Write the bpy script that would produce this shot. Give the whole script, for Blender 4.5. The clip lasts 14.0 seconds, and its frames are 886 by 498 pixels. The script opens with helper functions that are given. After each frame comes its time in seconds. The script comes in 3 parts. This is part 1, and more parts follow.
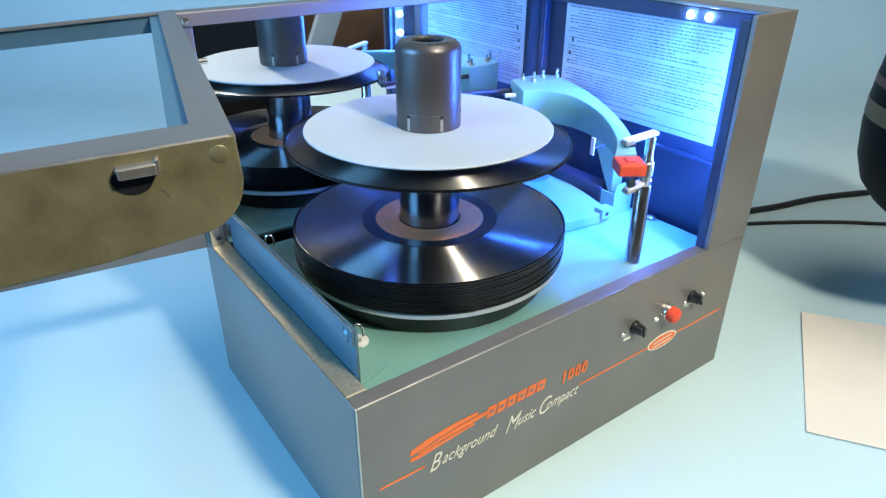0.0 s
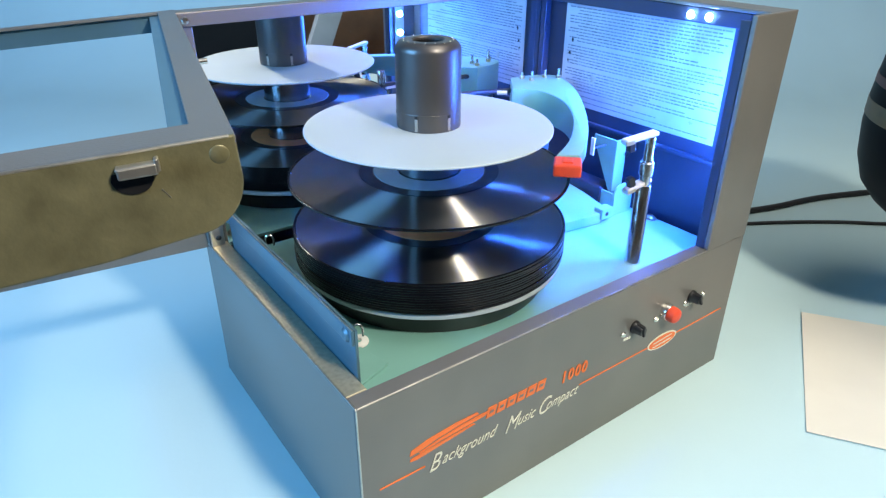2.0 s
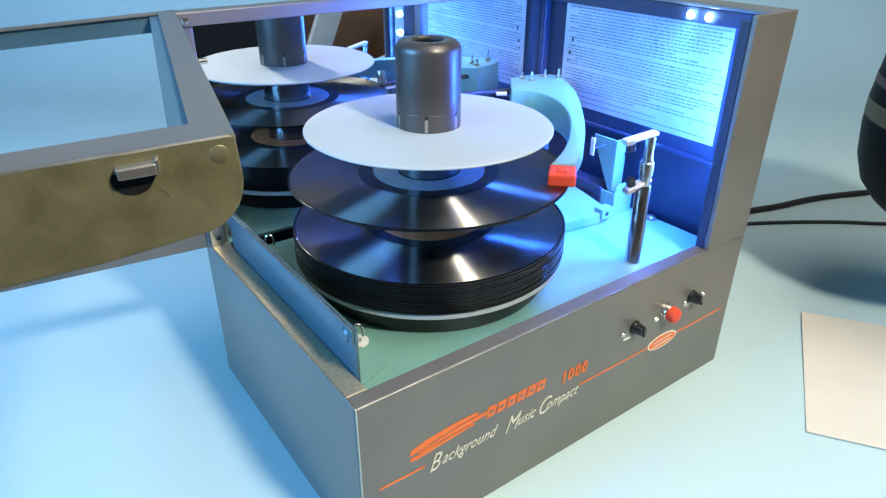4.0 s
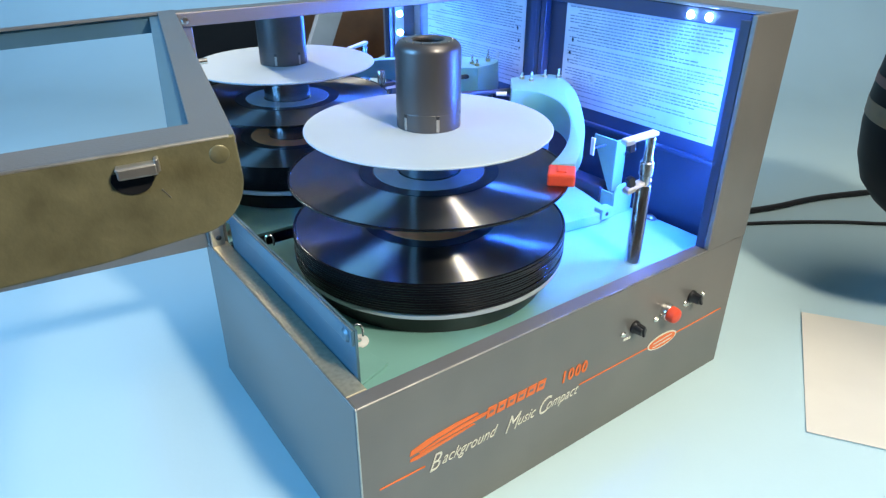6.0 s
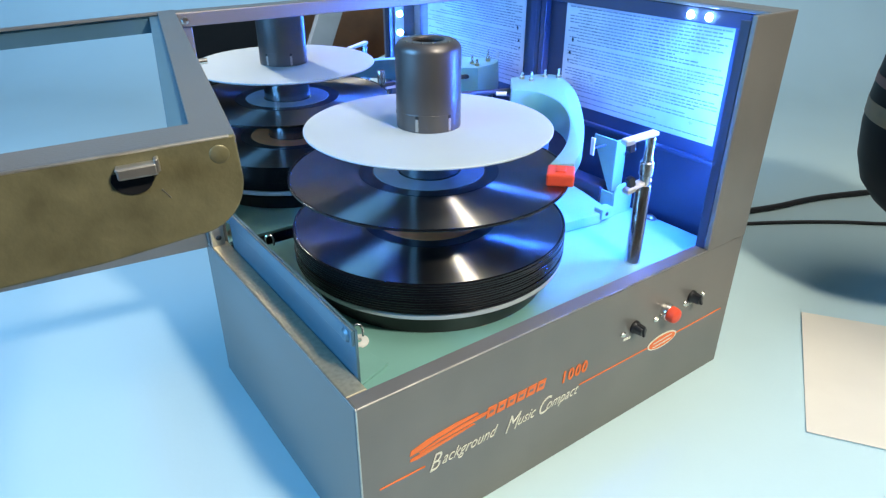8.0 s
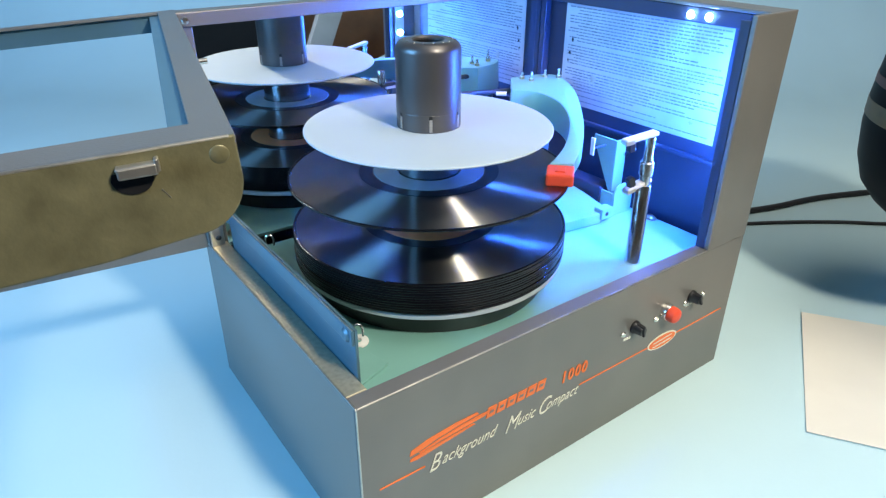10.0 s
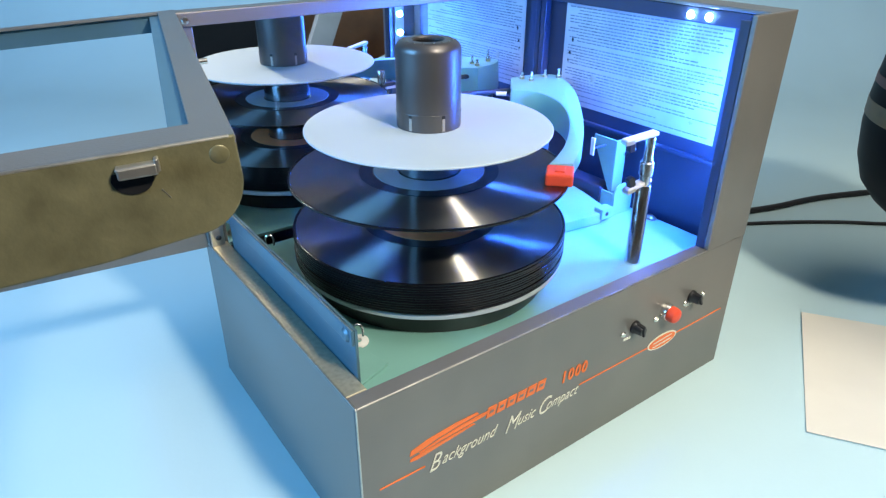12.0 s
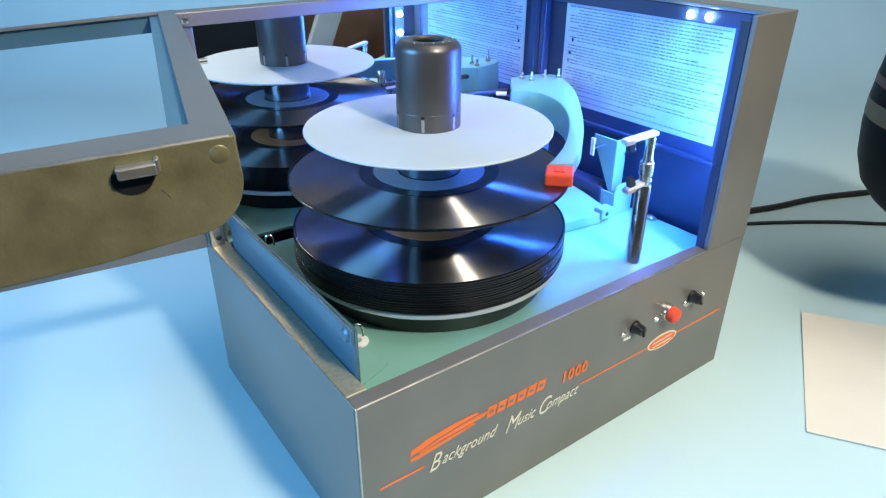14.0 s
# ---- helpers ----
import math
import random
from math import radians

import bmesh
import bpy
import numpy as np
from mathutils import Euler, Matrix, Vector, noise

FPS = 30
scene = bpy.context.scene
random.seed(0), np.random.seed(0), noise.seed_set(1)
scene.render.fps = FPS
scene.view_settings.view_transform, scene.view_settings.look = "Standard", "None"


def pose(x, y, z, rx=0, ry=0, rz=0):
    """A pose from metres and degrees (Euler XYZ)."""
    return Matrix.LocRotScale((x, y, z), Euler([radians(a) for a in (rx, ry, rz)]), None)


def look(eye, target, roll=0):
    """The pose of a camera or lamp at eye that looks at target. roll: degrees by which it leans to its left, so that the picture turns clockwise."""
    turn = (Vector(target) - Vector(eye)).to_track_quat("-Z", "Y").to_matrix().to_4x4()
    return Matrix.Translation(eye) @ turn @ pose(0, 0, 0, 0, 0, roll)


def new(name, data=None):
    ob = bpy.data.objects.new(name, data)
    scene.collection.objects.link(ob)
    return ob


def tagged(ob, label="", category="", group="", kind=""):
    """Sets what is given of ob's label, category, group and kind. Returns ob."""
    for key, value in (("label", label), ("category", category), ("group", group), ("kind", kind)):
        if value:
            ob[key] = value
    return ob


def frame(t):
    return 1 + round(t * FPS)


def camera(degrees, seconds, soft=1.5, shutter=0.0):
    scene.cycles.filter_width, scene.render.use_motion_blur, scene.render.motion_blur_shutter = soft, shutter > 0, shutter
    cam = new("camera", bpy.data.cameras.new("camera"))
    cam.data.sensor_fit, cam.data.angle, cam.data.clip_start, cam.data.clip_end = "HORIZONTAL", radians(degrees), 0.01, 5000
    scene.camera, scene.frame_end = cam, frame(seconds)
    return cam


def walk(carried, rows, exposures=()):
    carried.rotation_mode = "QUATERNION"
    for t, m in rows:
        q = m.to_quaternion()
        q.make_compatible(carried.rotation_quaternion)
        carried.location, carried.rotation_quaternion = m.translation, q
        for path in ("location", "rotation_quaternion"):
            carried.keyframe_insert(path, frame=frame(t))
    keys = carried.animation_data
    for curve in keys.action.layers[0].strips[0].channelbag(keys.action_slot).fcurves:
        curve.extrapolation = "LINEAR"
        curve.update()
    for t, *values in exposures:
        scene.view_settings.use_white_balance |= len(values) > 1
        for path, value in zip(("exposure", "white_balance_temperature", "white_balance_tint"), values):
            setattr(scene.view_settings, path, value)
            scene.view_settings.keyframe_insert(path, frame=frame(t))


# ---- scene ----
W, D, HB, H = 0.4177, 0.2830, 0.1463, 0.3476      # cabinet width, depth, base height, full height
CX, CY = 0.1499, 0.1354                           # record axis
MIRROR_Y = 0.2748
DECK_Z = 0.1362
POST = 0.0579
R_REC = 0.1143

# ---- camera ----
EYE = Vector((-0.1398, -0.2842, 0.4251))
cam = camera(67.83, 14.0, soft=1.3, shutter=0.4)
CAM_POSE = look(EYE, EYE + Vector((0.5185, 0.7156, -0.4680)), 0.142)
walk(cam, [(0.0, CAM_POSE), (14.0, CAM_POSE)])

# ---- world and lights ----
scene.view_settings.exposure = 0.0
world = bpy.data.worlds.new("room_air")
world.use_nodes = True
world.node_tree.nodes["Background"].inputs[0].default_value = (0.75, 0.88, 1.0, 1)
world.node_tree.nodes["Background"].inputs[1].default_value = 0.35
scene.world = world


def area(name, m, sx, sy, power, color):
    d = bpy.data.lights.new(name, "AREA")
    d.shape, d.size, d.size_y, d.energy, d.color = "RECTANGLE", sx, sy, power, color
    ob = new(name, d)
    ob.matrix_world = m
    return ob


WARM = (1.0, 0.93, 0.80)
LED = (0.03, 0.15, 1.0)
area("work_lamp", look((0.18, -0.75, 1.02), (0.20, 0.05, 0.05)), 0.11, 0.11, 15.0, WARM)
# wide soft fill added overhead to lift the table's right side; no fixture hangs there
area("overhead_fill", look((0.62, -0.40, 2.05), (0.58, -0.20, 0.0)), 0.90, 0.90, 17.0, WARM)
for led_z in (0.2070, 0.2325, 0.2580, 0.2835, 0.3090):
    area("led_lamp", look((0.3815, 0.0090, led_z), (0.20, 0.30, led_z)), 0.008, 0.008, 0.54, LED).data.shape = "DISK"
led_b = area("led_rail_lamp", look((0.3860, 0.068, 0.3345), (0.26, 0.20, 0.10)), 0.05, 0.006, 1.3, LED)
led_b.data.spread = radians(95)
area("window_light", look((-1.62, 0.35, 0.80), (0.0, 0.25, 0.15)), 0.9, 0.8, 64, (0.15, 0.49, 1.0))

# ---- materials ----


def nodes_of(name):
    m = bpy.data.materials.new(name)
    m.use_nodes = True
    nt = m.node_tree
    return m, nt, nt.nodes["Principled BSDF"]


def surface(name, color, rough=0.5, metal=0.0, vary=0.12, scale=30.0, bump=0.0, bump_scale=400.0, coat=0.0, rough_vary=0.1, spec=0.5):
    """Paint, metal or plastic with stains, grain and fine relief."""
    m, nt, b = nodes_of(name)
    tc = nt.nodes.new("ShaderNodeTexCoord")
    n1 = nt.nodes.new("ShaderNodeTexNoise")
    n1.inputs["Scale"].default_value, n1.inputs["Detail"].default_value = scale, 6
    n2 = nt.nodes.new("ShaderNodeTexNoise")
    n2.inputs["Scale"].default_value, n2.inputs["Detail"].default_value = bump_scale, 3
    nt.links.new(tc.outputs["Object"], n1.inputs["Vector"])
    nt.links.new(tc.outputs["Object"], n2.inputs["Vector"])
    ramp = nt.nodes.new("ShaderNodeValToRGB")
    lo = [c * (1 - vary) for c in color]
    hi = [min(1, c * (1 + vary)) for c in color]
    ramp.color_ramp.elements[0].position, ramp.color_ramp.elements[0].color = 0.3, (*lo, 1)
    ramp.color_ramp.elements[1].position, ramp.color_ramp.elements[1].color = 0.7, (*hi, 1)
    nt.links.new(n1.outputs["Fac"], ramp.inputs["Fac"])
    nt.links.new(ramp.outputs["Color"], b.inputs["Base Color"])
    mr = nt.nodes.new("ShaderNodeMapRange")
    mr.inputs["To Min"].default_value, mr.inputs["To Max"].default_value = max(0, rough - rough_vary), min(1, rough + rough_vary)
    nt.links.new(n1.outputs["Fac"], mr.inputs["Value"])
    nt.links.new(mr.outputs["Result"], b.inputs["Roughness"])
    b.inputs["Metallic"].default_value = metal
    b.inputs["Coat Weight"].default_value = coat
    b.inputs["Specular IOR Level"].default_value = spec
    if bump:
        bp = nt.nodes.new("ShaderNodeBump")
        bp.inputs["Strength"].default_value, bp.inputs["Distance"].default_value = bump, 0.001
        nt.links.new(n2.outputs["Fac"], bp.inputs["Height"])
        nt.links.new(bp.outputs["Normal"], b.inputs["Normal"])
    return m


def glow(name, color, strength):
    m, nt, b = nodes_of(name)
    b.inputs["Base Color"].default_value = (*color, 1)
    b.inputs["Emission Color"].default_value = (*color, 1)
    b.inputs["Emission Strength"].default_value = strength
    return m


def vinyl():
    """Black grooved vinyl: flat land between V-shaped grooves, whose walls lean towards the rim and towards the axis."""
    m, nt, b = nodes_of("grooved_vinyl")
    out = nt.nodes["Material Output"]
    tan = nt.nodes.new("ShaderNodeTangent")
    tan.direction_type, tan.axis = "RADIAL", "Z"
    tc = nt.nodes.new("ShaderNodeTexCoord")
    flat = nt.nodes.new("ShaderNodeVectorMath")
    flat.operation = "MULTIPLY"
    flat.inputs[1].default_value = (1, 1, 0)
    nt.links.new(tc.outputs["Object"], flat.inputs[0])
    ln = nt.nodes.new("ShaderNodeVectorMath")
    ln.operation = "LENGTH"
    nt.links.new(flat.outputs[0], ln.inputs[0])
    unit = nt.nodes.new("ShaderNodeVectorMath")
    unit.operation = "NORMALIZE"
    nt.links.new(flat.outputs[0], unit.inputs[0])
    turn = nt.nodes.new("ShaderNodeVectorTransform")
    turn.vector_type, turn.convert_from, turn.convert_to = "VECTOR", "OBJECT", "WORLD"
    nt.links.new(unit.outputs[0], turn.inputs[0])
    geo = nt.nodes.new("ShaderNodeNewGeometry")
    bands = nt.nodes.new("ShaderNodeTexNoise")
    bands.noise_dimensions = "1D"
    bands.inputs["Scale"].default_value, bands.inputs["Detail"].default_value = 420, 3
    nt.links.new(ln.outputs["Value"], bands.inputs["W"])

    def spread(lo, hi):
        mr = nt.nodes.new("ShaderNodeMapRange")
        mr.inputs["From Min"].default_value, mr.inputs["From Max"].default_value = 0.25, 0.75
        mr.inputs["To Min"].default_value, mr.inputs["To Max"].default_value = lo, hi
        nt.links.new(bands.outputs["Fac"], mr.inputs["Value"])
        return mr.outputs["Result"]

    b.inputs["Base Color"].default_value = (0.003, 0.003, 0.004, 1)
    b.inputs["Specular IOR Level"].default_value = 0.7
    b.inputs["Coat Weight"].default_value, b.inputs["Coat Roughness"].default_value = 0.4, 0.045
    b.inputs["Anisotropic"].default_value = 0.95
    b.inputs["Anisotropic Rotation"].default_value = 0.25
    nt.links.new(tan.outputs["Tangent"], b.inputs["Tangent"])
    nt.links.new(spread(0.29, 0.31), b.inputs["Roughness"])
    walls = []
    for lean in (1.15, -1.15):
        add = nt.nodes.new("ShaderNodeVectorMath")
        add.operation = "MULTIPLY_ADD"
        add.inputs[1].default_value = (lean, lean, lean)
        nt.links.new(turn.outputs[0], add.inputs[0])
        nt.links.new(geo.outputs["Normal"], add.inputs[2])
        nrm = nt.nodes.new("ShaderNodeVectorMath")
        nrm.operation = "NORMALIZE"
        nt.links.new(add.outputs[0], nrm.inputs[0])
        g = nt.nodes.new("ShaderNodeBsdfAnisotropic")
        g.inputs["Color"].default_value = (0.37, 0.36, 0.33, 1)
        g.inputs["Anisotropy"].default_value = 0.55
        g.inputs["Rotation"].default_value = 0.0
        nt.links.new(spread(0.292, 0.298), g.inputs["Roughness"])
        nt.links.new(tan.outputs["Tangent"], g.inputs["Tangent"])
        nt.links.new(nrm.outputs[0], g.inputs["Normal"])
        walls.append(g)
    both = nt.nodes.new("ShaderNodeMixShader")
    for k, g in enumerate(walls):
        nt.links.new(g.outputs[0], both.inputs[k + 1])
    mix = nt.nodes.new("ShaderNodeMixShader")
    mix.inputs[0].default_value = 0.4
    nt.links.new(b.outputs[0], mix.inputs[1])
    nt.links.new(both.outputs[0], mix.inputs[2])
    nt.links.new(mix.outputs[0], out.inputs["Surface"])
    return m


PAINT = surface("gunmetal_paint", (0.20, 0.188, 0.170), 0.40, 0.35, 0.10, 12, 0.12, 900)
# scuffed lid paint, tinted olive for the warm room it reflects
LIP = surface("worn_warm_lit_lid_paint", (0.175, 0.160, 0.085), 0.42, 0.35, 0.22, 90, 0.22, 420)
EDGE = surface("bare_steel_edge", (0.55, 0.52, 0.46), 0.35, 0.9, 0.2, 60)
NAVY = surface("dark_inner_paint", (0.035, 0.045, 0.075), 0.45, 0.2, 0.1, 20, 0.1, 700)
TEAL = surface("teal_deck_paint", (0.21, 0.43, 0.37), 0.42, 0.15, 0.07, 14, 0.1, 900, coat=0.15)
PLATE = surface("blue_steel_plate", (0.10, 0.20, 0.26), 0.34, 0.4, 0.08, 20, 0.05, 700)
DISC = surface("brushed_grey_disc", (0.46, 0.53, 0.56), 0.52, 0.05, 0.03, 18, 0.03, 900, spec=0.25)
CAPM = surface("dark_cap_metal", (0.115, 0.105, 0.10), 0.36, 0.6, 0.06, 30, 0.03, 900)
COL = surface("steel_column", (0.30, 0.31, 0.34), 0.20, 1.0, 0.06, 30, rough_vary=0.04)
CHROME = surface("chrome", (0.78, 0.74, 0.68), 0.24, 1.0, 0.05, 40)
SLOT = surface("dull_slot_metal", (0.42, 0.38, 0.33), 0.45, 0.6, 0.1, 60)
BRASS = surface("brass", (0.60, 0.53, 0.40), 0.3, 1.0, 0.1, 60)
WHITEP = surface("white_plastic", (0.78, 0.76, 0.72), 0.4, 0.0, 0.05, 60)
RED = surface("red_plastic", (0.75, 0.075, 0.03), 0.4, 0.0, 0.08, 80)
BLACK = surface("black_plastic", (0.012, 0.012, 0.013), 0.35, 0.0, 0.1, 60)
GLOSS = surface("dull_black_glaze", (0.005, 0.005, 0.006), 0.45, 0.0, 0.2, 20, spec=0.05)
TANM = surface("tan_glaze", (0.16, 0.10, 0.045), 0.5, 0.0, 0.3, 30)
DULLRED = surface("dull_red_glaze", (0.13, 0.018, 0.012), 0.5, 0.0, 0.3, 30)
RUBBER = surface("black_rubber", (0.018, 0.018, 0.02), 0.6, 0.0, 0.2, 60)
COPPER = surface("copper_label_paper", (0.72, 0.22, 0.07), 0.6, 0.0, 0.1, 90)
GREYLAB = surface("pale_label_paper", (0.30, 0.33, 0.34), 0.55, 0.0, 0.08, 70)
PAPER = surface("off_white_paper", (0.50, 0.49, 0.45), 0.8, 0.0, 0.16, 16, 0.05, 300)
BEIGE = surface("beige_paper", (0.72, 0.66, 0.55), 0.85, 0.0, 0.03, 12, 0.1, 150)
STAIN = surface("brown_stain", (0.40, 0.37, 0.28), 0.8, 0.0, 0.2, 200)
INK = surface("print_ink", (0.20, 0.22, 0.25), 0.7, 0.0, 0.3, 90)
ORANGE = surface("orange_print", (0.85, 0.18, 0.03), 0.5, 0.0, 0.05, 90)
CREAM = surface("cream_print", (0.80, 0.76, 0.62), 0.5, 0.0, 0.05, 90)
TABLE = surface("pale_blue_paper", (0.50, 0.66, 0.67), 0.75, 0.0, 0.04, 3, 0.05, 200)
WALL = surface("dull_room_wall", (0.10, 0.085, 0.07), 0.9, 0.0, 0.2, 2)
CEIL = surface("white_ceiling_paint", (0.42, 0.41, 0.39), 0.9, 0.0, 0.04, 2)
FLOORM = surface("brown_floor", (0.10, 0.065, 0.04), 0.6, 0.0, 0.3, 4)
WOOD = surface("brown_wood", (0.20, 0.085, 0.035), 0.5, 0.0, 0.3, 9)
PALEW = surface("pale_grey_wood", (0.45, 0.44, 0.41), 0.6, 0.0, 0.12, 14)
VINYL = vinyl()
RIMV = surface("smooth_vinyl_rim", (0.004, 0.004, 0.005), 0.2, 0.0, 0.2, 60, rough_vary=0.05, spec=0.4)
# worn paint; its gold tone also holds the warm lamp's grazing reflection
RIM = surface("worn_warm_sheen_rim_paint", (0.46, 0.41, 0.28), 0.32, 0.6, 0.14, 260, 0.1, 700)
MIRROR = surface("mirror_glass", (0.80, 0.83, 0.86), 0.01, 1.0, 0.0, 5, rough_vary=0.005)
LEDM = glow("led_chip", (0.25, 0.5, 1.0), 350)

# ---- builders ----


def part(name, bm, mat, parent=None, label="", smooth=False, m=None):
    me = bpy.data.meshes.new(name)
    bmesh.ops.recalc_face_normals(bm, faces=bm.faces)
    bm.to_mesh(me)
    bm.free()
    me.materials.append(mat)
    if smooth:
        me.shade_smooth()
        me.set_sharp_from_angle(angle=radians(35))
    ob = new(name, me)
    if m is not None:
        ob.matrix_basis = m
    if parent:
        ob.parent = parent
    return tagged(ob, label)


def thing(name, label, category, m=None, group="", kind=""):
    ob = new(name)
    if m is not None:
        ob.matrix_basis = m
    return tagged(ob, label, category, group, kind)


def add_box(bm, a, b, bevel=0.0008):
    m = Matrix.LocRotScale([(p + q) / 2 for p, q in zip(a, b)], None, [abs(q - p) for p, q in zip(a, b)])
    vs = bmesh.ops.create_cube(bm, size=1, matrix=m)["verts"]
    if bevel:
        es = list({e for v in vs for e in v.link_edges})
        bmesh.ops.bevel(bm, geom=es, offset=bevel, segments=2, affect="EDGES", profile=0.5)


def box(a, b, bevel=0.0008):
    bm = bmesh.new()
    add_box(bm, a, b, bevel)
    return bm


def add_prism(bm, pts, lo, hi, bevel=0.0):
    """A polygon in x, y drawn up from lo to hi (numbers, or lists with a height for each corner)."""
    n = len(pts)
    lo = lo if isinstance(lo, (list, tuple)) else [lo] * n
    hi = hi if isinstance(hi, (list, tuple)) else [hi] * n
    a = [bm.verts.new((x, y, z)) for (x, y), z in zip(pts, lo)]
    b = [bm.verts.new((x, y, z)) for (x, y), z in zip(pts, hi)]
    fs = [bm.faces.new(a[::-1]), bm.faces.new(b)]
    for i in range(n):
        fs.append(bm.faces.new((a[i], a[(i + 1) % n], b[(i + 1) % n], b[i])))
    bmesh.ops.recalc_face_normals(bm, faces=fs)
    if bevel:
        es = [e for e in fs[1].edges] + [e for e in fs[0].edges]
        bmesh.ops.bevel(bm, geom=es, offset=bevel, segments=2, affect="EDGES", profile=0.5)


def add_lathe(bm, profile, steps=96, at=(0, 0)):
    """A profile of (radius, height) turned round a vertical axis."""
    rings = []
    for r, z in profile:
        if r < 1e-6:
            rings.append([bm.verts.new((at[0], at[1], z))])
        else:
            rings.append([bm.verts.new((at[0] + r * math.cos(2 * math.pi * k / steps), at[1] + r * math.sin(2 * math.pi * k / steps), z)) for k in range(steps)])
    for p, q in zip(rings, rings[1:]):
        for k in range(steps):
            j = (k + 1) % steps
            if len(p) == 1 and len(q) == 1:
                continue
            if len(p) == 1:
                bm.faces.new((p[0], q[j], q[k]))
            elif len(q) == 1:
                bm.faces.new((p[k], p[j], q[0]))
            else:
                bm.faces.new((p[k], p[j], q[j], q[k]))


def lathe(profile, steps=96, at=(0, 0)):
    bm = bmesh.new()
    add_lathe(bm, profile, steps, at)
    return bm


def rod(a, b, r, steps=20, r2=None):
    bm = bmesh.new()
    a, b = Vector(a), Vector(b)
    m = Matrix.Translation((a + b) / 2) @ (b - a).to_track_quat("Z", "Y").to_matrix().to_4x4()
    bmesh.ops.create_cone(bm, cap_ends=True, segments=steps, radius1=r, radius2=r if r2 is None else r2, depth=(b - a).length, matrix=m)
    return bm


def tube(name, pts, r, mat, parent=None, label=""):
    cu = bpy.data.curves.new(name, "CURVE")
    cu.dimensions, cu.bevel_depth, cu.bevel_resolution, cu.resolution_u = "3D", r, 4, 12
    sp = cu.splines.new("BEZIER")
    sp.bezier_points.add(len(pts) - 1)
    for q, p in zip(sp.bezier_points, pts):
        q.co, q.handle_left_type, q.handle_right_type = p, "AUTO", "AUTO"
    tmp = bpy.data.objects.new(name, cu)
    me = bpy.data.meshes.new_from_object(tmp)
    bpy.data.objects.remove(tmp)
    me.materials.append(mat)
    me.shade_smooth()
    ob = new(name, me)
    ob.parent = parent
    return tagged(ob, label)


def lettering(name, text, size, mat, m, parent, shear=0.0, stretch=1.0, spacing=1.0, thick=0.0, label=""):
    cu = bpy.data.curves.new(name, "FONT")
    cu.body, cu.size, cu.shear, cu.space_character, cu.extrude, cu.offset = text, size, shear, spacing, 0.0002, thick
    tmp = bpy.data.objects.new(name, cu)
    me = bpy.data.meshes.new_from_object(tmp)
    bpy.data.objects.remove(tmp)
    me.materials.append(mat)
    me.transform(Matrix.Diagonal((stretch, 1, 1, 1)))
    ob = new(name, me)
    ob.matrix_basis = m
    ob.parent = parent
    return tagged(ob, label)


def frame_mesh(a, b, hole, lo, hi):
    """A flat frame in x, y from a to b with a rectangular hole (x0, x1, y0, y1), from height lo to hi."""
    bm = bmesh.new()
    x0, x1, y0, y1 = hole
    out = [(a[0], a[1]), (b[0], a[1]), (b[0], b[1]), (a[0], b[1])]
    inn = [(x0, y0), (x1, y0), (x1, y1), (x0, y1)]
    v = [[bm.verts.new((x, y, z)) for x, y in ring] for ring in (out, inn) for z in (lo, hi)]
    ol, oh, il, ih = v
    for k in range(4):
        j = (k + 1) % 4
        bm.faces.new((oh[k], oh[j], ih[j], ih[k]))
        bm.faces.new((ol[j], ol[k], il[k], il[j]))
        bm.faces.new((ol[k], ol[j], oh[j], oh[k]))
        bm.faces.new((il[j], il[k], ih[k], ih[j]))
    bmesh.ops.recalc_face_normals(bm, faces=bm.faces)
    bmesh.ops.bevel(bm, geom=list(bm.edges), offset=0.0004, segments=2, affect="EDGES", profile=0.5)
    return bm


# ---- the room ----


def room():
    tagged(part("floor", box((-1.75, -3.4, -0.78), (3.6, 3.2, -0.74), 0), FLOORM), "dark brown floor of the room", "floor", kind="structure")
    tagged(part("wall_south", box((-1.75, -3.5, -0.74), (3.6, -3.4, 2.3), 0), WALL), "dull brown wall in shade", "wall", kind="structure")
    bm = frame_mesh((-3.4, -0.74), (3.2, 2.3), (-0.15, 0.85, 0.35, 1.25), -1.75, -1.68)
    bm.transform(Matrix(((0, 0, 1, 0), (1, 0, 0, 0), (0, 1, 0, 0), (0, 0, 0, 1))))
    tagged(part("wall_west", bm, WALL), "dull brown wall with a window opening", "wall", kind="structure")
    tagged(part("wall_east", box((3.6, -3.4, -0.74), (3.7, 3.2, 2.3), 0), WALL), "dull brown wall in shade", "wall", kind="structure")
    tagged(part("wall_north", box((-1.75, 3.2, -0.74), (3.6, 3.3, 2.3), 0), WALL), "dull brown wall in shade", "wall", kind="structure")
    tagged(part("ceiling", box((-1.75, -3.4, 2.3), (3.6, 3.2, 2.35), 0), CEIL), "plain white ceiling", "ceiling", kind="structure")


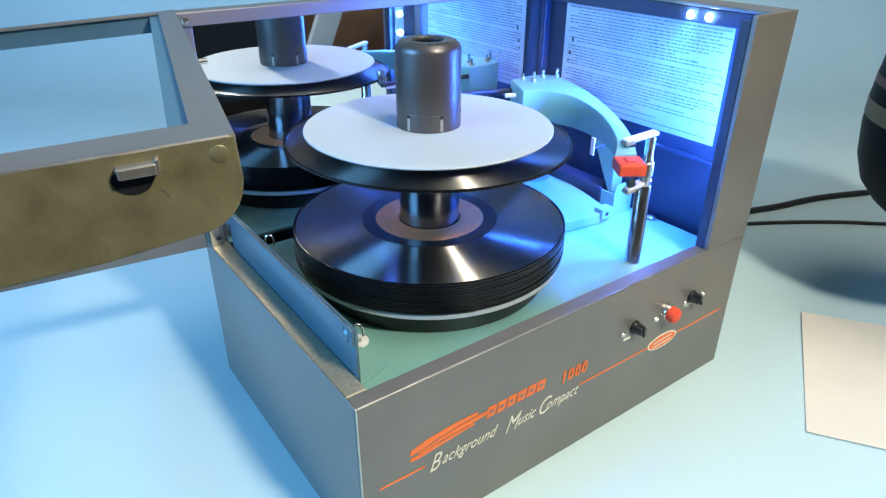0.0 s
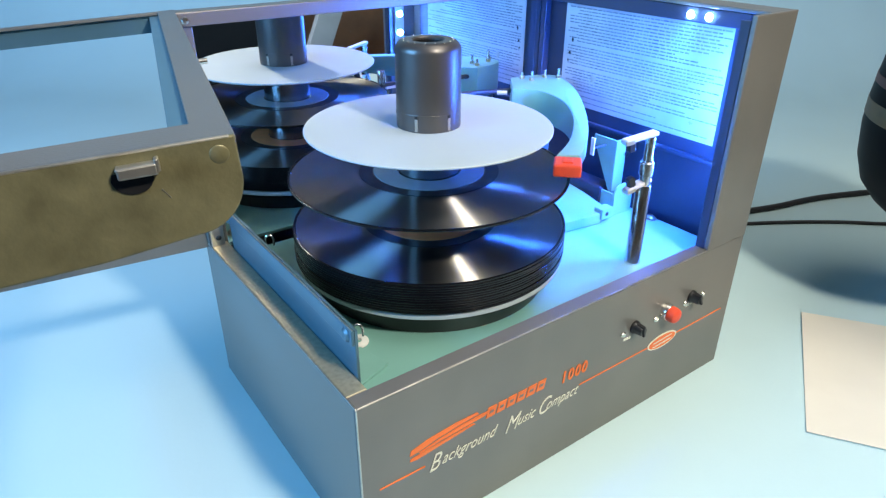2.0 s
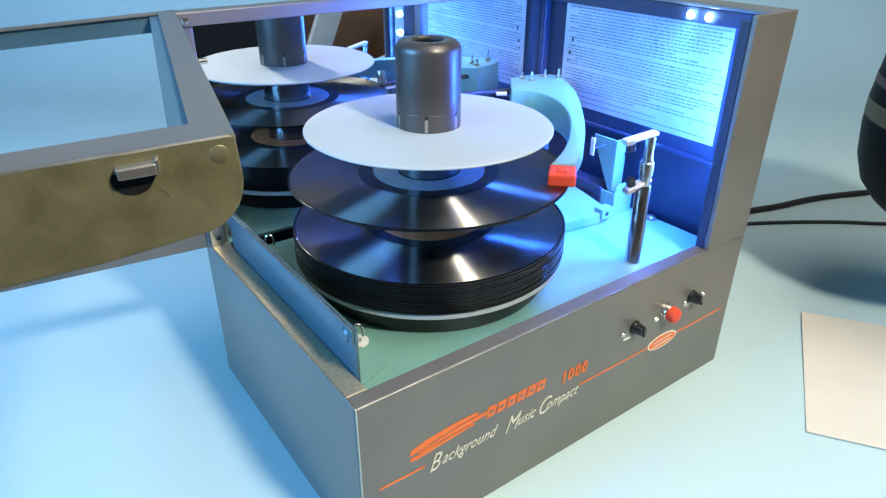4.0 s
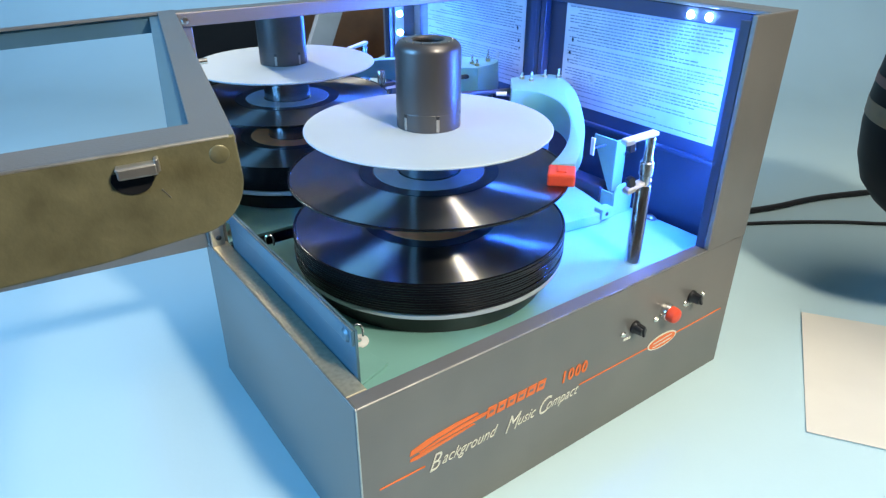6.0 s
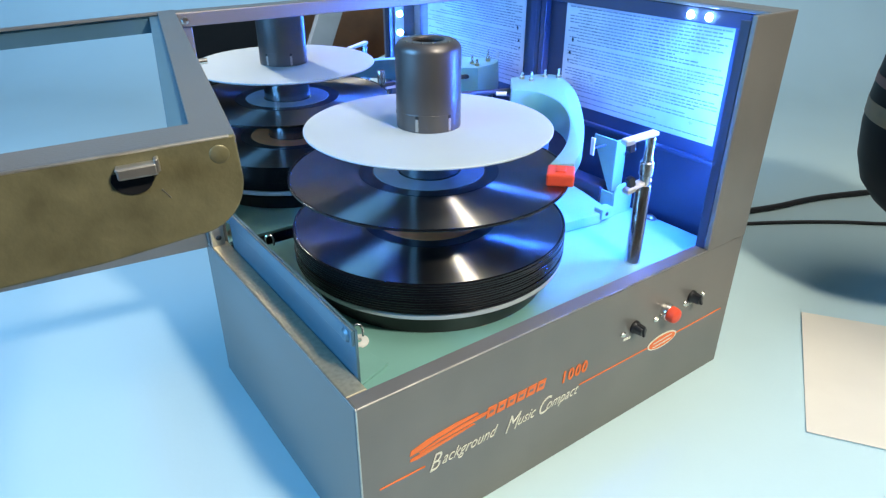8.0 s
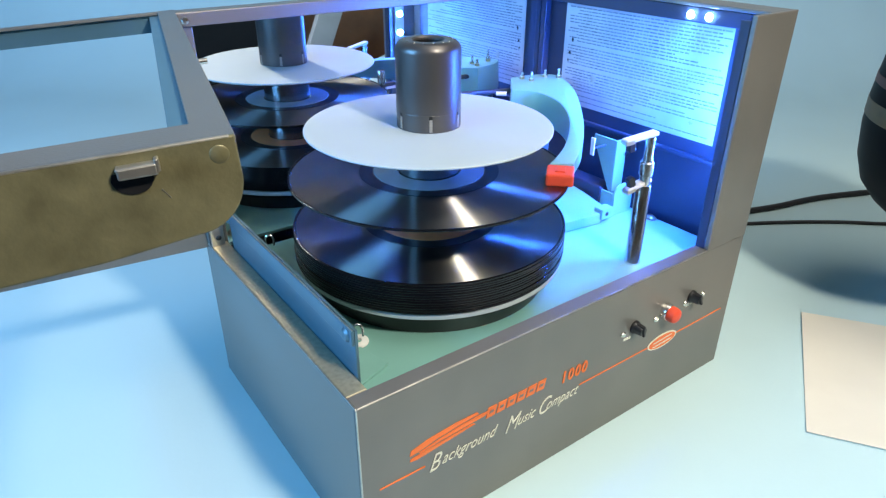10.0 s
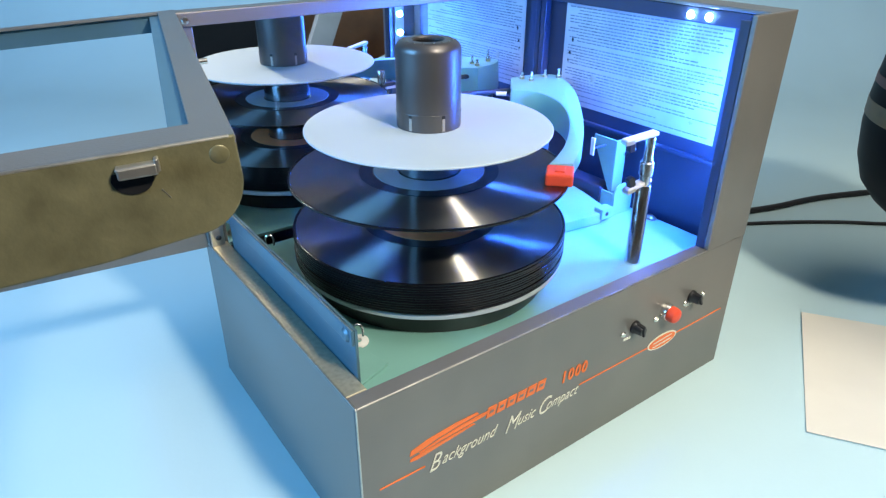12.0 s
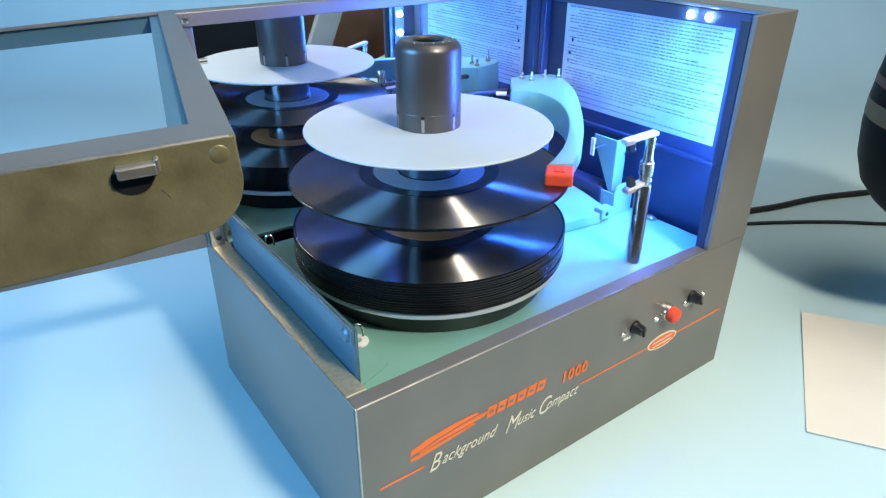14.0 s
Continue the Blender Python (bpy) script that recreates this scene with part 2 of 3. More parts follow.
def backdrop_sheet():
    """A sheet of paper that lies on the table and sweeps up behind it."""
    bm = bmesh.new()
    prof = [(-0.40 + 0.1 * k, 0.0) for k in range(16)]
    y0, r = prof[-1][0], 0.5
    prof += [(y0 + r * math.sin(radians(a)), r - r * math.cos(radians(a))) for a in range(6, 85, 6)]
    ly, lz = prof[-1]
    prof += [(ly + 0.1 * k * 0.12, lz + 0.1 * k) for k in range(1, 10)]
    rows = []
    for y, z in prof:
        rows.append([bm.verts.new((x * 0.2, y, z)) for x in range(-8, 13)])
    for p, q in zip(rows, rows[1:]):
        for k in range(20):
            bm.faces.new((p[k], p[k + 1], q[k + 1], q[k]))
    ob = part("backdrop", bm, TABLE, None, smooth=True, m=pose(0.15, 0.1, 0, 0, 0, -36))
    tagged(ob, "pale blue seamless paper sheet sweeping up behind the table", "backdrop", kind="structure")


def work_table():
    g = thing("table", "plain wooden work table under the paper sheet", "table", pose(0.15, 0.1, 0, 0, 0, -36))
    part("tabletop", box((-1.5, -0.395, -0.036), (1.5, 1.15, -0.002), 0.003), WOOD, g)
    for x in (-1.42, 1.42):
        for y in (-0.33, 1.08):
            part("leg", box((x - 0.03, y - 0.03, -0.74), (x + 0.03, y + 0.03, -0.0362), 0.003), WOOD, g)


def room_things():
    """Seen in the mirror alone: a leaning plank and a brown cupboard."""
    ob = part("plank", box((-0.036, -0.01, -0.80), (0.036, 0.01, 0.75), 0.002), PALEW, None, m=pose(0.755, -1.02, 0.06, 0, 24.5, 0) @ pose(0, 0, 0.06))
    tagged(ob, "pale grey wooden plank leaning in the room", "plank")
    for z in (0.16, 0.28, 0.40, 0.52):
        part("joint", box((-0.0362, 0.0095, z), (0.0362, 0.0108, z + 0.006), 0), BLACK, ob, "dark joint across the plank")
    g = thing("cupboard", "tall brown wooden cupboard in the dim room", "cupboard", pose(1.22, -1.42, -0.74))
    part("carcass", box((-0.36, -0.22, 0), (0.36, 0.20, 1.55), 0.004), WOOD, g)
    for x in (-0.178, 0.178):
        d = part("door", box((x - 0.172, 0.201, 0.08), (x + 0.172, 0.222, 1.50), 0.004), WOOD, g)
        part("handle", rod((x * 0.15, 0.235, 0.72), (x * 0.15, 0.235, 0.84), 0.006, 12), BRASS, d)


room()
backdrop_sheet()
work_table()
room_things()

# ---- the record player ----
player = thing("record_player", "gunmetal automatic record player with its hinged lid swung open", "record player")


def cabinet():
    t = 0.0025
    fp = part("front_panel", box((0, 0, 0.0), (W, t, HB)), PAINT, player)
    part("left_panel", box((0, t, 0), (t, D, HB)), PAINT, player)
    part("bottom_panel", box((t, t, 0.001), (W - t, D - t, 0.004), 0), PAINT, player)
    part("right_wall", box((W - 0.0088, t, 0), (W, D, H)), PAINT, player)
    part("back_wall", box((t, MIRROR_Y + 0.0015, 0), (W - 0.0088, D, H)), PAINT, player)
    part("front_rim", box((0.0005, 0.0005, HB - 0.003), (W - POST + 0.002, 0.0135, HB + 0.0006)), PAINT, player)
    part("left_rim", box((0.0005, 0.0138, HB - 0.003), (0.0160, D - 0.006, HB + 0.0006)), RIM, player, "worn painted rim with the warm lamp's sheen in its colour")
    part("right_post", box((W - POST, -0.0004, HB), (W + 0.0004, 0.004, H + 0.0005)), PAINT, player)
    part("post_return", box((W - POST, 0.0042, HB - 0.002), (W - POST + 0.003, 0.013, H - 0.004)), NAVY, player)
    part("top_rail", box((W - 0.030, 0.0042, H - 0.003), (W + 0.0002, D, H + 0.0004)), PAINT, player)
    part("top_rail_lip", box((W - 0.030, 0.0215, H - 0.016), (W - 0.0275, 0.2726, H - 0.0032)), NAVY, player)
    part("back_rail", box((0.003, 0.2666, H - 0.0105), (W - 0.031, D + 0.0004, H + 0.0004)), PAINT, player)
    part("back_post", box((0.0, 0.2696, HB + 0.001), (0.017, D + 0.0002, H - 0.011)), PAINT, player)
    hs = part("hinge_screw", lathe([(0, 0.0015), (0.0025, 0.0012), (0.0034, 0), (0.0034, -0.002)], 16), CHROME, player, "steel hinge screw")
    hs.matrix_basis = pose(0.0115, 0.2663, H - 0.006, 90, 0, 0)
    cb = part("corner_bracket", box((0.0005, 0.2641, HB + 0.001), (0.0125, 0.2663, HB + 0.032), 0.0004), EDGE, player, "bare steel hinge bracket")
    for z in (0.155, 0.168):
        part("bracket_rivet", lathe([(0, 0.0014), (0.0018, 0.001), (0.0026, 0)], 14), BLACK, cb, m=pose(0.0075, 0.2640, z, 90, 0, 0))
    part("mirror", box((0.0172, MIRROR_Y, DECK_Z - 0.02), (W - 0.0093, MIRROR_Y + 0.0013, H - 0.011), 0), MIRROR, player, "mirror lining the back wall")
    part("corner_strip", box((W - 0.0193, 0.2671, 0.2), (W - 0.0090, MIRROR_Y - 0.0002, H - 0.004)), NAVY, player)
    part("wall_lining", box((W - 0.0111, 0.022, HB - 0.03), (W - 0.0090, 0.2668, H - 0.004), 0.0003), NAVY, player)
    part("wall_ledge", box((W - 0.0173, 0.022, 0.2065), (W - 0.0113, 0.2666, 0.2105)), NAVY, player)
    for nm, a, b in (("front_edge_wear", (0.001, 0.0004, HB + 0.0002), (W - POST, 0.0004, HB + 0.0002)), ("side_edge_wear", (0.0004, 0.001, HB + 0.0002), (0.0004, D - 0.004, HB + 0.0002)), ("corner_edge_wear", (0.0003, 0.0003, 0.002), (0.0003, 0.0003, HB))):
        part(nm, rod(a, b, 0.0006, 8), EDGE, player, "worn bright edge")
    part("deck", box((0.0163, 0.0138, DECK_Z - 0.004), (W - 0.0193, 0.2616, DECK_Z), 0.001), TEAL, player, "teal painted deck plate")
    return fp


front = cabinet()


def lid():
    """The hood, in its closed place, with the hinge's top end as origin; it is swung about the hinge."""
    L, dep, hgt, bar, t = 0.3815, 0.272, 0.205, 0.0175, 0.0022
    m = pose(0.00884, 0.28263, 0.34852, 3.042, -1.960, -103.025)
    top = part("lid", frame_mesh((0, -dep), (L, 0), (0.007, L - 0.0215, -dep + bar, -0.0125), -t, 0), PAINT, player, "hinged lid with open window frames, swung aside", m=m)
    # side wall next to the hinge
    bm = frame_mesh((-dep, -hgt), (0, -t), (-dep + 0.03, -0.02, -hgt + 0.024, -0.0150), 0, t)
    bm.transform(Matrix(((0, 0, 1, 0), (1, 0, 0, 0), (0, 1, 0, 0), (0, 0, 0, 1))))
    part("lid_side_frame", bm, PAINT, top)
    # front wall of the lid
    bm = frame_mesh((t, -hgt), (L - 0.001, -t), (0.035, L - 0.035, -hgt + 0.03, -0.03), dep - t, dep)
    bm.transform(Matrix(((1, 0, 0, 0), (0, 0, -1, 0), (0, 1, 0, 0), (0, 0, 0, 1))))
    part("lid_front_frame", bm, PAINT, top)
    # flange along the back edge
    # ledge and lining are lid paint; the blue material puts in the window's reflection
    part("lid_inner_ledge", box((0.0045, -0.0192, -0.0048), (L - 0.0225, -0.0115, -t - 0.0006), 0.0004), PLATE, top, "narrow ledge inside the lid frame, the window's blue reflection in its colour")
    part("lid_lining", box((t + 0.0003, -dep + 0.004, -0.0150), (t + 0.0014, -0.0195, -t - 0.0003), 0.0003), PLATE, top)
    # end flange with a rounded lower corner
    bm = bmesh.new()
    pts = [(-dep + 0.002, 0), (-0.0002, 0)]
    pts += [(-0.0165 + 0.0163 * math.cos(radians(a)), -0.0125 - 0.0177 * math.sin(radians(a))) for a in range(0, 91, 9)]
    pts += [(-0.045, -0.0330), (-dep + 0.002, -0.0400)]
    add_prism(bm, pts, L - 0.002, L + 0.0006, 0.0006)
    bm.transform(Matrix(((0, 0, 1, 0), (1, 0, 0, 0), (0, 1, 0, 0), (0, 0, 0, 1))))
    flange = part("lid_end_flange", bm, LIP, top, "scuffed flange with a rounded corner, olive-grey from painted-in warm reflection")
    # thin bright rod that draws the highlight along the lid's edge
    part("lid_edge_highlight", rod((L + 0.0001, -0.002, -0.0002), (L + 0.0001, -dep, -0.0002), 0.0006, 8), EDGE, top)
    # latch; a black sheet draws its slot and the shadow beneath the tongue
    bm = bmesh.new()
    slot = [(-0.0366, -0.0058)] + [(-0.0314 + 0.0060 * math.cos(radians(a)), -0.0066 - 0.0062 * math.sin(radians(a)) ** 0.8) for a in range(172, 7, -12)] + [(-0.0252, -0.0052)]
    add_prism(bm, slot[::-1], L + 0.0004, L + 0.0010)
    bm.transform(Matrix(((0, 0, 1, 0), (1, 0, 0, 0), (0, 1, 0, 0), (0, 0, 0, 1))))
    part("latch_slot_shadow", bm, BLACK, top, "dark latch slot together with the latch's shadow")
    bm = bmesh.new()
    add_box(bm, (L + 0.0004, -0.0352, -0.0046), (L + 0.0046, -0.0236, -0.0033), 0.0005)
    add_box(bm, (L + 0.0034, -0.0350, -0.0070), (L + 0.0047, -0.0238, -0.0034), 0.0006)
    add_box(bm, (L + 0.0006, -0.0244, -0.0062), (L + 0.0046, -0.0230, -0.0022), 0.0005)
    part("latch", bm, EDGE, top, "bent bare-metal latch tongue")
    part("scratch", rod((L + 0.0006, -0.0243, -0.0128), (L + 0.0006, -0.0224, -0.0160), 0.0002, 6), EDGE, top, "bright scratch in the paint")
    part("latch_pin", rod((0.200, -0.0005, -0.008), (0.200, 0.006, -0.008), 0.0016, 14), CHROME, top)
    part("rivet", lathe([(0, 0.0003), (0.0026, 0.0003), (0.0029, 0.0001), (0.0030, 0)], 20), LIP, top, smooth=True, m=pose(L + 0.0006, -0.0058, -0.0052, 0, 90, 0))


def hinge_plate():
    bm = bmesh.new()
    add_box(bm, (0.0163, 0.0265, DECK_Z + 0.001), (0.0187, 0.2545, 0.1845), 0.0006)
    p = part("lid_stop_plate", bm, PLATE, player, "tall blue steel plate along the side of the deck")
    bm = bmesh.new()
    pts = [(0.0188, 0.0285), (0.0460, 0.0375), (0.0470, 0.0385)]
    pts += [(0.0330 + 0.0095 * math.cos(radians(a)), 0.0590 + 0.0095 * math.sin(radians(a))) for a in range(-20, 91, 15)] + [(0.0188, 0.0685)]
    add_prism(bm, pts, DECK_Z + 0.0004, DECK_Z + 0.0026, 0.0004)
    part("plate_foot", bm, TEAL, p, "bent teal foot of the plate")
    part("plate_fold", box((0.0138, 0.0265, 0.1728), (0.0162, 0.2545, 0.1848), 0.0007), PLATE, p, "folded upper edge of the plate")
    part("fold_edge", rod((0.0150, 0.027, 0.1849), (0.0150, 0.254, 0.1849), 0.0005, 8), EDGE, p, "worn bright edge")
    for y in (0.0330, 0.2480):
        part("plate_rivet", lathe([(0, 0.0024), (0.0035, 0.0018), (0.0052, 0)], 20), PLATE, p, smooth=True, m=pose(0.0137, y + 0.001, 0.1785, 0, -90, 0))
    for x, y, z in ((0.0225, 0.0405, 0.1795), (0.0225, 0.1845, 0.1860)):
        part("wire_clip", tube_mesh([(x - 0.004, y, z - 0.014), (x, y, z - 0.012), (x, y, z - 0.003), (x + 0.001, y - 0.001, z - 0.0005), (x + 0.0025, y - 0.002, z), (x + 0.004, y - 0.003, z - 0.0005), (x + 0.005, y - 0.004, z - 0.003), (x + 0.005, y - 0.004, z - 0.009)], 0.0008), CHROME, player)
    part("washer", lathe([(0.003, 0), (0.003, 0.002), (0.0075, 0.002), (0.0078, 0.0015), (0.0078, 0)], 28), WHITEP, player, m=pose(0.0430, 0.0745, DECK_Z + 0.0002))


def tube_mesh(pts, r):
    cu = bpy.data.curves.new("wire", "CURVE")
    cu.dimensions, cu.bevel_depth, cu.bevel_resolution = "3D", r, 3
    sp = cu.splines.new("POLY")
    sp.points.add(len(pts) - 1)
    for q, p in zip(sp.points, pts):
        q.co = (*p, 1)
    tmp = bpy.data.objects.new("wire", cu)
    me = bpy.data.meshes.new_from_object(tmp)
    bpy.data.objects.remove(tmp)
    bm = bmesh.new()
    bm.from_mesh(me)
    return bm


def platter():
    part("platter_skirt", lathe([(0, DECK_Z + 0.0005), (0.100, DECK_Z + 0.0005), (0.103, 0.150), (0.103, 0.1554), (0, 0.1554)], 96, (CX, CY)), BLACK, player, "black platter skirt", True)
    ob = part("platter", lathe([(0, 0), (0.1112, 0), (0.1128, 0.0012), (0.1128, 0.0044), (0.1120, 0.0052), (0, 0.0052)], 128), DISC, player, "pale grey platter rim", True, pose(CX, CY, 0.1556))
    return ob


def spindle():
    """Column, clamp disc and slotted cap, which turn together."""
    z0 = 0.1610
    col = part("spindle", lathe([(0, 0), (0.0250, 0), (0.0250, 0.105), (0, 0.105)], 64), COL, player, "bare steel spindle column", True, pose(CX, CY, z0))
    zd = 0.2658 - z0
    part("clamp_disc", lathe([(0.0245, zd), (0.0978, zd), (0.0985, zd + 0.0005), (0.0986, zd + 0.0012), (0.0980, zd + 0.0018), (0.0245, zd + 0.0018)], 160), DISC, col, "flat pale grey disc", True)
    zb, zt = 0.2677 - z0, 0.3332 - z0
    prof = [(0.0253, zb), (0.0253, zt - 0.0075)]
    prof += [(0.0253 - 0.0075 + 0.0075 * math.cos(radians(a)), zt - 0.0075 + 0.0075 * math.sin(radians(a))) for a in range(10, 91, 10)]
    prof += [(0.0130, zt), (0.0118, zt - 0.0010), (0.0115, zt - 0.028), (0, zt - 0.028)]
    cap = part("cap", lathe(prof, 96), CAPM, col, "dark rounded spindle cap", True)
    part("cap_bore", lathe([(0.0114, zt - 0.0022), (0.0110, zt - 0.0022), (0.0110, zt - 0.0275), (0, zt - 0.0275)], 48), BLACK, col, "dark bore in the cap", True)
    part("cap_groove", lathe([(0.02532, zb + 0.0128), (0.02545, zb + 0.013), (0.02545, zb + 0.0133), (0.02532, zb + 0.0135)], 96), CAPM, col, smooth=True)
    for k in range(6):
        a = 60 * k
        m = pose(0, 0, 0, 0, 0, a)
        part("slot", box((0.0244, -0.0012, zb + 0.0008), (0.02555, 0.0012, zb + 0.0105), 0.0002), SLOT, col, "bright slot in the cap", m=m)
        part("slot_hole", box((0.0244, -0.0013, zb + 0.0105), (0.02560, 0.0013, zb + 0.0132), 0.0002), BLACK, col, m=m)
    for k in range(16):
        a = 2 * math.pi * k / 16
        part("cap_bead", lathe([(0, 0.0007), (0.0006, 0.0004), (0.0009, 0)], 8), CHROME, col, m=pose(0.0188 * math.cos(a), 0.0188 * math.sin(a), zt - 0.0001))
    return col


RECORD_PROFILE = [(0.0262, 0.0004), (0.046, 0.0004), (0.0463, 0.0005), (0.0575, 0.0004), (0.1122, 0.0004), (0.1122, -0.0004), (0.0262, -0.0004), (0.0262, 0.0004)]
RIM_PROFILE = [(0.1120, 0.0003), (0.1124, 0.0007), (0.1129, 0.0010), (0.1139, 0.00095), (0.1142, 0.0008), (0.1143, 0.0005), (0.1143, -0.0005),
               (0.1142, -0.0008), (0.1139, -0.00095), (0.1129, -0.0010), (0.1124, -0.0007), (0.1120, -0.0003), (0.1120, 0.0003)]


def make_record(label_mat, words, z, tilt=0.0):
    g = thing("vinyl_record", words, "record", pose(CX, CY, z, tilt * 0.7, tilt), "records on the spindle")
    part("disc", lathe(RECORD_PROFILE, 192), VINYL, g, smooth=True)
    part("rim", lathe(RIM_PROFILE, 192), RIMV, g, "smooth rounded rim", True)
    part("label", lathe([(0.0263, 0.0006), (0.0263, 0.0009), (0.0452, 0.0009), (0.0455, 0.0006)], 96), label_mat, g, smooth=True)
    part("smooth_band", lathe([(0.0465, 0.00075), (0.0466, 0.0009), (0.0572, 0.0009), (0.0573, 0.0006)], 128), BLACK, g, smooth=True)
    return g


def records():
    out = []
    n = 12
    z0, z1 = 0.1630, 0.1861
    rng = random.Random(3)
    for k in range(n):
        rec = make_record(COPPER, "black vinyl record with a copper label in the lower stack", z0 + (z1 - z0) * k / (n - 1))
        rec.matrix_basis.translation += Vector((rng.uniform(-0.0004, 0.0004), rng.uniform(-0.0004, 0.0004), 0))
        out.append(rec)
    playing = make_record(GREYLAB, "black vinyl record with a pale label, playing above the stack", 0.2289)
    return out, playing


PIVOT = (0.360, 0.210)
ARM_AT = Vector((0.3625, 0.2175, -0.0032))


def tonearm():
    """Built where it plays, round its pivot."""
    inner = [(0.302, 0.203), (0.3145, 0.192), (0.3195, 0.175), (0.3155, 0.147), (0.2985, 0.1175), (0.2725, 0.0900), (0.2455, 0.0690), (0.2202, 0.0571)]
    outer = [(0.331, 0.239), (0.3546, 0.236), (0.3735, 0.2256), (0.3765, 0.2087), (0.357, 0.1695), (0.3262, 0.1295), (0.2935, 0.0925), (0.264, 0.0650), (0.2363, 0.0459)]
    zi = [0.261, 0.261, 0.261, 0.260, 0.258, 0.256, 0.254, 0.251]
    zo = [0.261, 0.261, 0.261, 0.261, 0.260, 0.259, 0.257, 0.254, 0.251]
    drop_i = [0.032, 0.032, 0.032, 0.030, 0.026, 0.021, 0.016, 0.012]
    drop_o = [0.032, 0.032, 0.032, 0.032, 0.030, 0.026, 0.021, 0.016, 0.012]
    sides = []
    for line, zz, dd in ((inner, zi, drop_i), (outer, zo, drop_o)):
        rows = np.array([(x - PIVOT[0], y - PIVOT[1], z, z - d) for (x, y), z, d in zip(line, zz, dd)])
        rows = np.vstack((rows[0], rows, rows[-1]))
        fine = []
        for p0, p1, p2, p3 in zip(rows, rows[1:], rows[2:], rows[3:]):
            for u in (0.0, 0.25, 0.5, 0.75):
                fine.append(0.5 * (2 * p1 + (p2 - p0) * u + (2 * p0 - 5 * p1 + 4 * p2 - p3) * u * u + (3 * p1 - p0 - 3 * p2 + p3) * u ** 3))
        sides.append(fine + [rows[-1]])
    ring = [[float(c) for c in p] for p in sides[0] + sides[1][::-1]]
    pts, hi, lo = [(p[0], p[1]) for p in ring], [p[2] for p in ring], [p[3] for p in ring]
    bm = bmesh.new()
    add_prism(bm, pts, lo, hi, 0.0012)
    arm = part("tonearm", bm, TEAL, player, "curved teal tonearm", smooth=True, m=Matrix.Translation(ARM_AT))
    # head
    ax = Vector((-0.62, -0.60, 0)).normalized()
    c = Vector((0.2195 - PIVOT[0], 0.0435 - PIVOT[1], 0))
    hm = Matrix.Translation((c.x, c.y, 0.2452)) @ Matrix.Rotation(math.atan2(ax.y, ax.x), 4, "Z")
    bm = bmesh.new()
    add_box(bm, (-0.010, -0.0108, -0.0045), (0.0115, 0.0108, 0.0055), 0.0016)
    add_box(bm, (-0.004, -0.004, 0.0050), (0.006, 0.004, 0.0066), 0.0006)
    part("head", bm, RED, arm, "red cartridge head", m=hm)
    part("stylus_block", box((-0.004, -0.006, -0.0058), (0.007, 0.006, -0.0044), 0.0003), BLACK, arm, m=hm)
    for x, y, h in ((0.3405, 0.2167, 0.010), (0.3380, 0.2290, 0.007), (0.3622, 0.2195, 0.008), (0.3715, 0.2085, 0.010)):
        x, y = x - PIVOT[0], y - PIVOT[1]
        b = part("arm_bolt", rod((x, y, 0.2605), (x, y, 0.261 + h), 0.0015, 14), CHROME, arm)
        part("nut", rod((x, y, 0.2608), (x, y, 0.2638), 0.0028, 6), BRASS, b)
    part("arm_pin", rod((0.305 - PIVOT[0], 0.214 - PIVOT[1], 0.254), (0.297 - PIVOT[0], 0.221 - PIVOT[1], 0.254), 0.0022, 12), WHITEP, arm)
    part("arm_base", lathe([(0, 0), (0.019, 0), (0.019, 0.012), (0.016, 0.015), (0.016, 0.0915), (0, 0.0915)], 48, (0.352, 0.218)), PLATE, player, "round tonearm base", True, pose(0.0025, 0.0075, DECK_Z))
    return arm


def cradle():
    x, y = 0.3050, 0.0382
    p = part("cradle_post", lathe([(0, DECK_Z), (0.0072, DECK_Z), (0.0072, DECK_Z + 0.002), (0.0066, DECK_Z + 0.003), (0.0066, 0.2105), (0.0062, 0.2115), (0.0048, 0.2117), (0.0048, 0.2205), (0.006, 0.2207), (0.006, 0.2315), (0.0052, 0.2325), (0.004, 0.2327), (0.004, 0.2542), (0, 0.2542)], 40, (x, y)), CHROME, player, "chrome tonearm rest post", True)
    for z0, tip in ((0.2562, (0.2794, 0.044, 0.2527)), (0.2147, (0.2866, 0.042, 0.2087))):
        a, b = Vector((x, y, z0)), Vector(tip)
        ln = (b - a).length
        m = Matrix.Translation(a) @ (b - a).to_track_quat("X", "Z").to_matrix().to_4x4()
        bm = bmesh.new()
        add_box(bm, (-0.005, -0.0040, -0.0018), (ln, 0.0040, 0.0018), 0.0010)
        part("rest_hook", bm, WHITEP, p, "white plastic hook", m=m)
        sg = -1 if z0 > 0.24 else 1
        part("rest_pad", box((ln - 0.009, -0.003, min(0.0018 * sg, 0.010 * sg)), (ln - 0.003, 0.003, max(0.0018 * sg, 0.010 * sg)), 0.0006), BLACK, p, m=m)
        part("rest_tip", box((ln - 0.0075, -0.0042, -0.0028), (ln + 0.0012, 0.0042, 0.0005), 0.0005), BRASS, p, m=m)


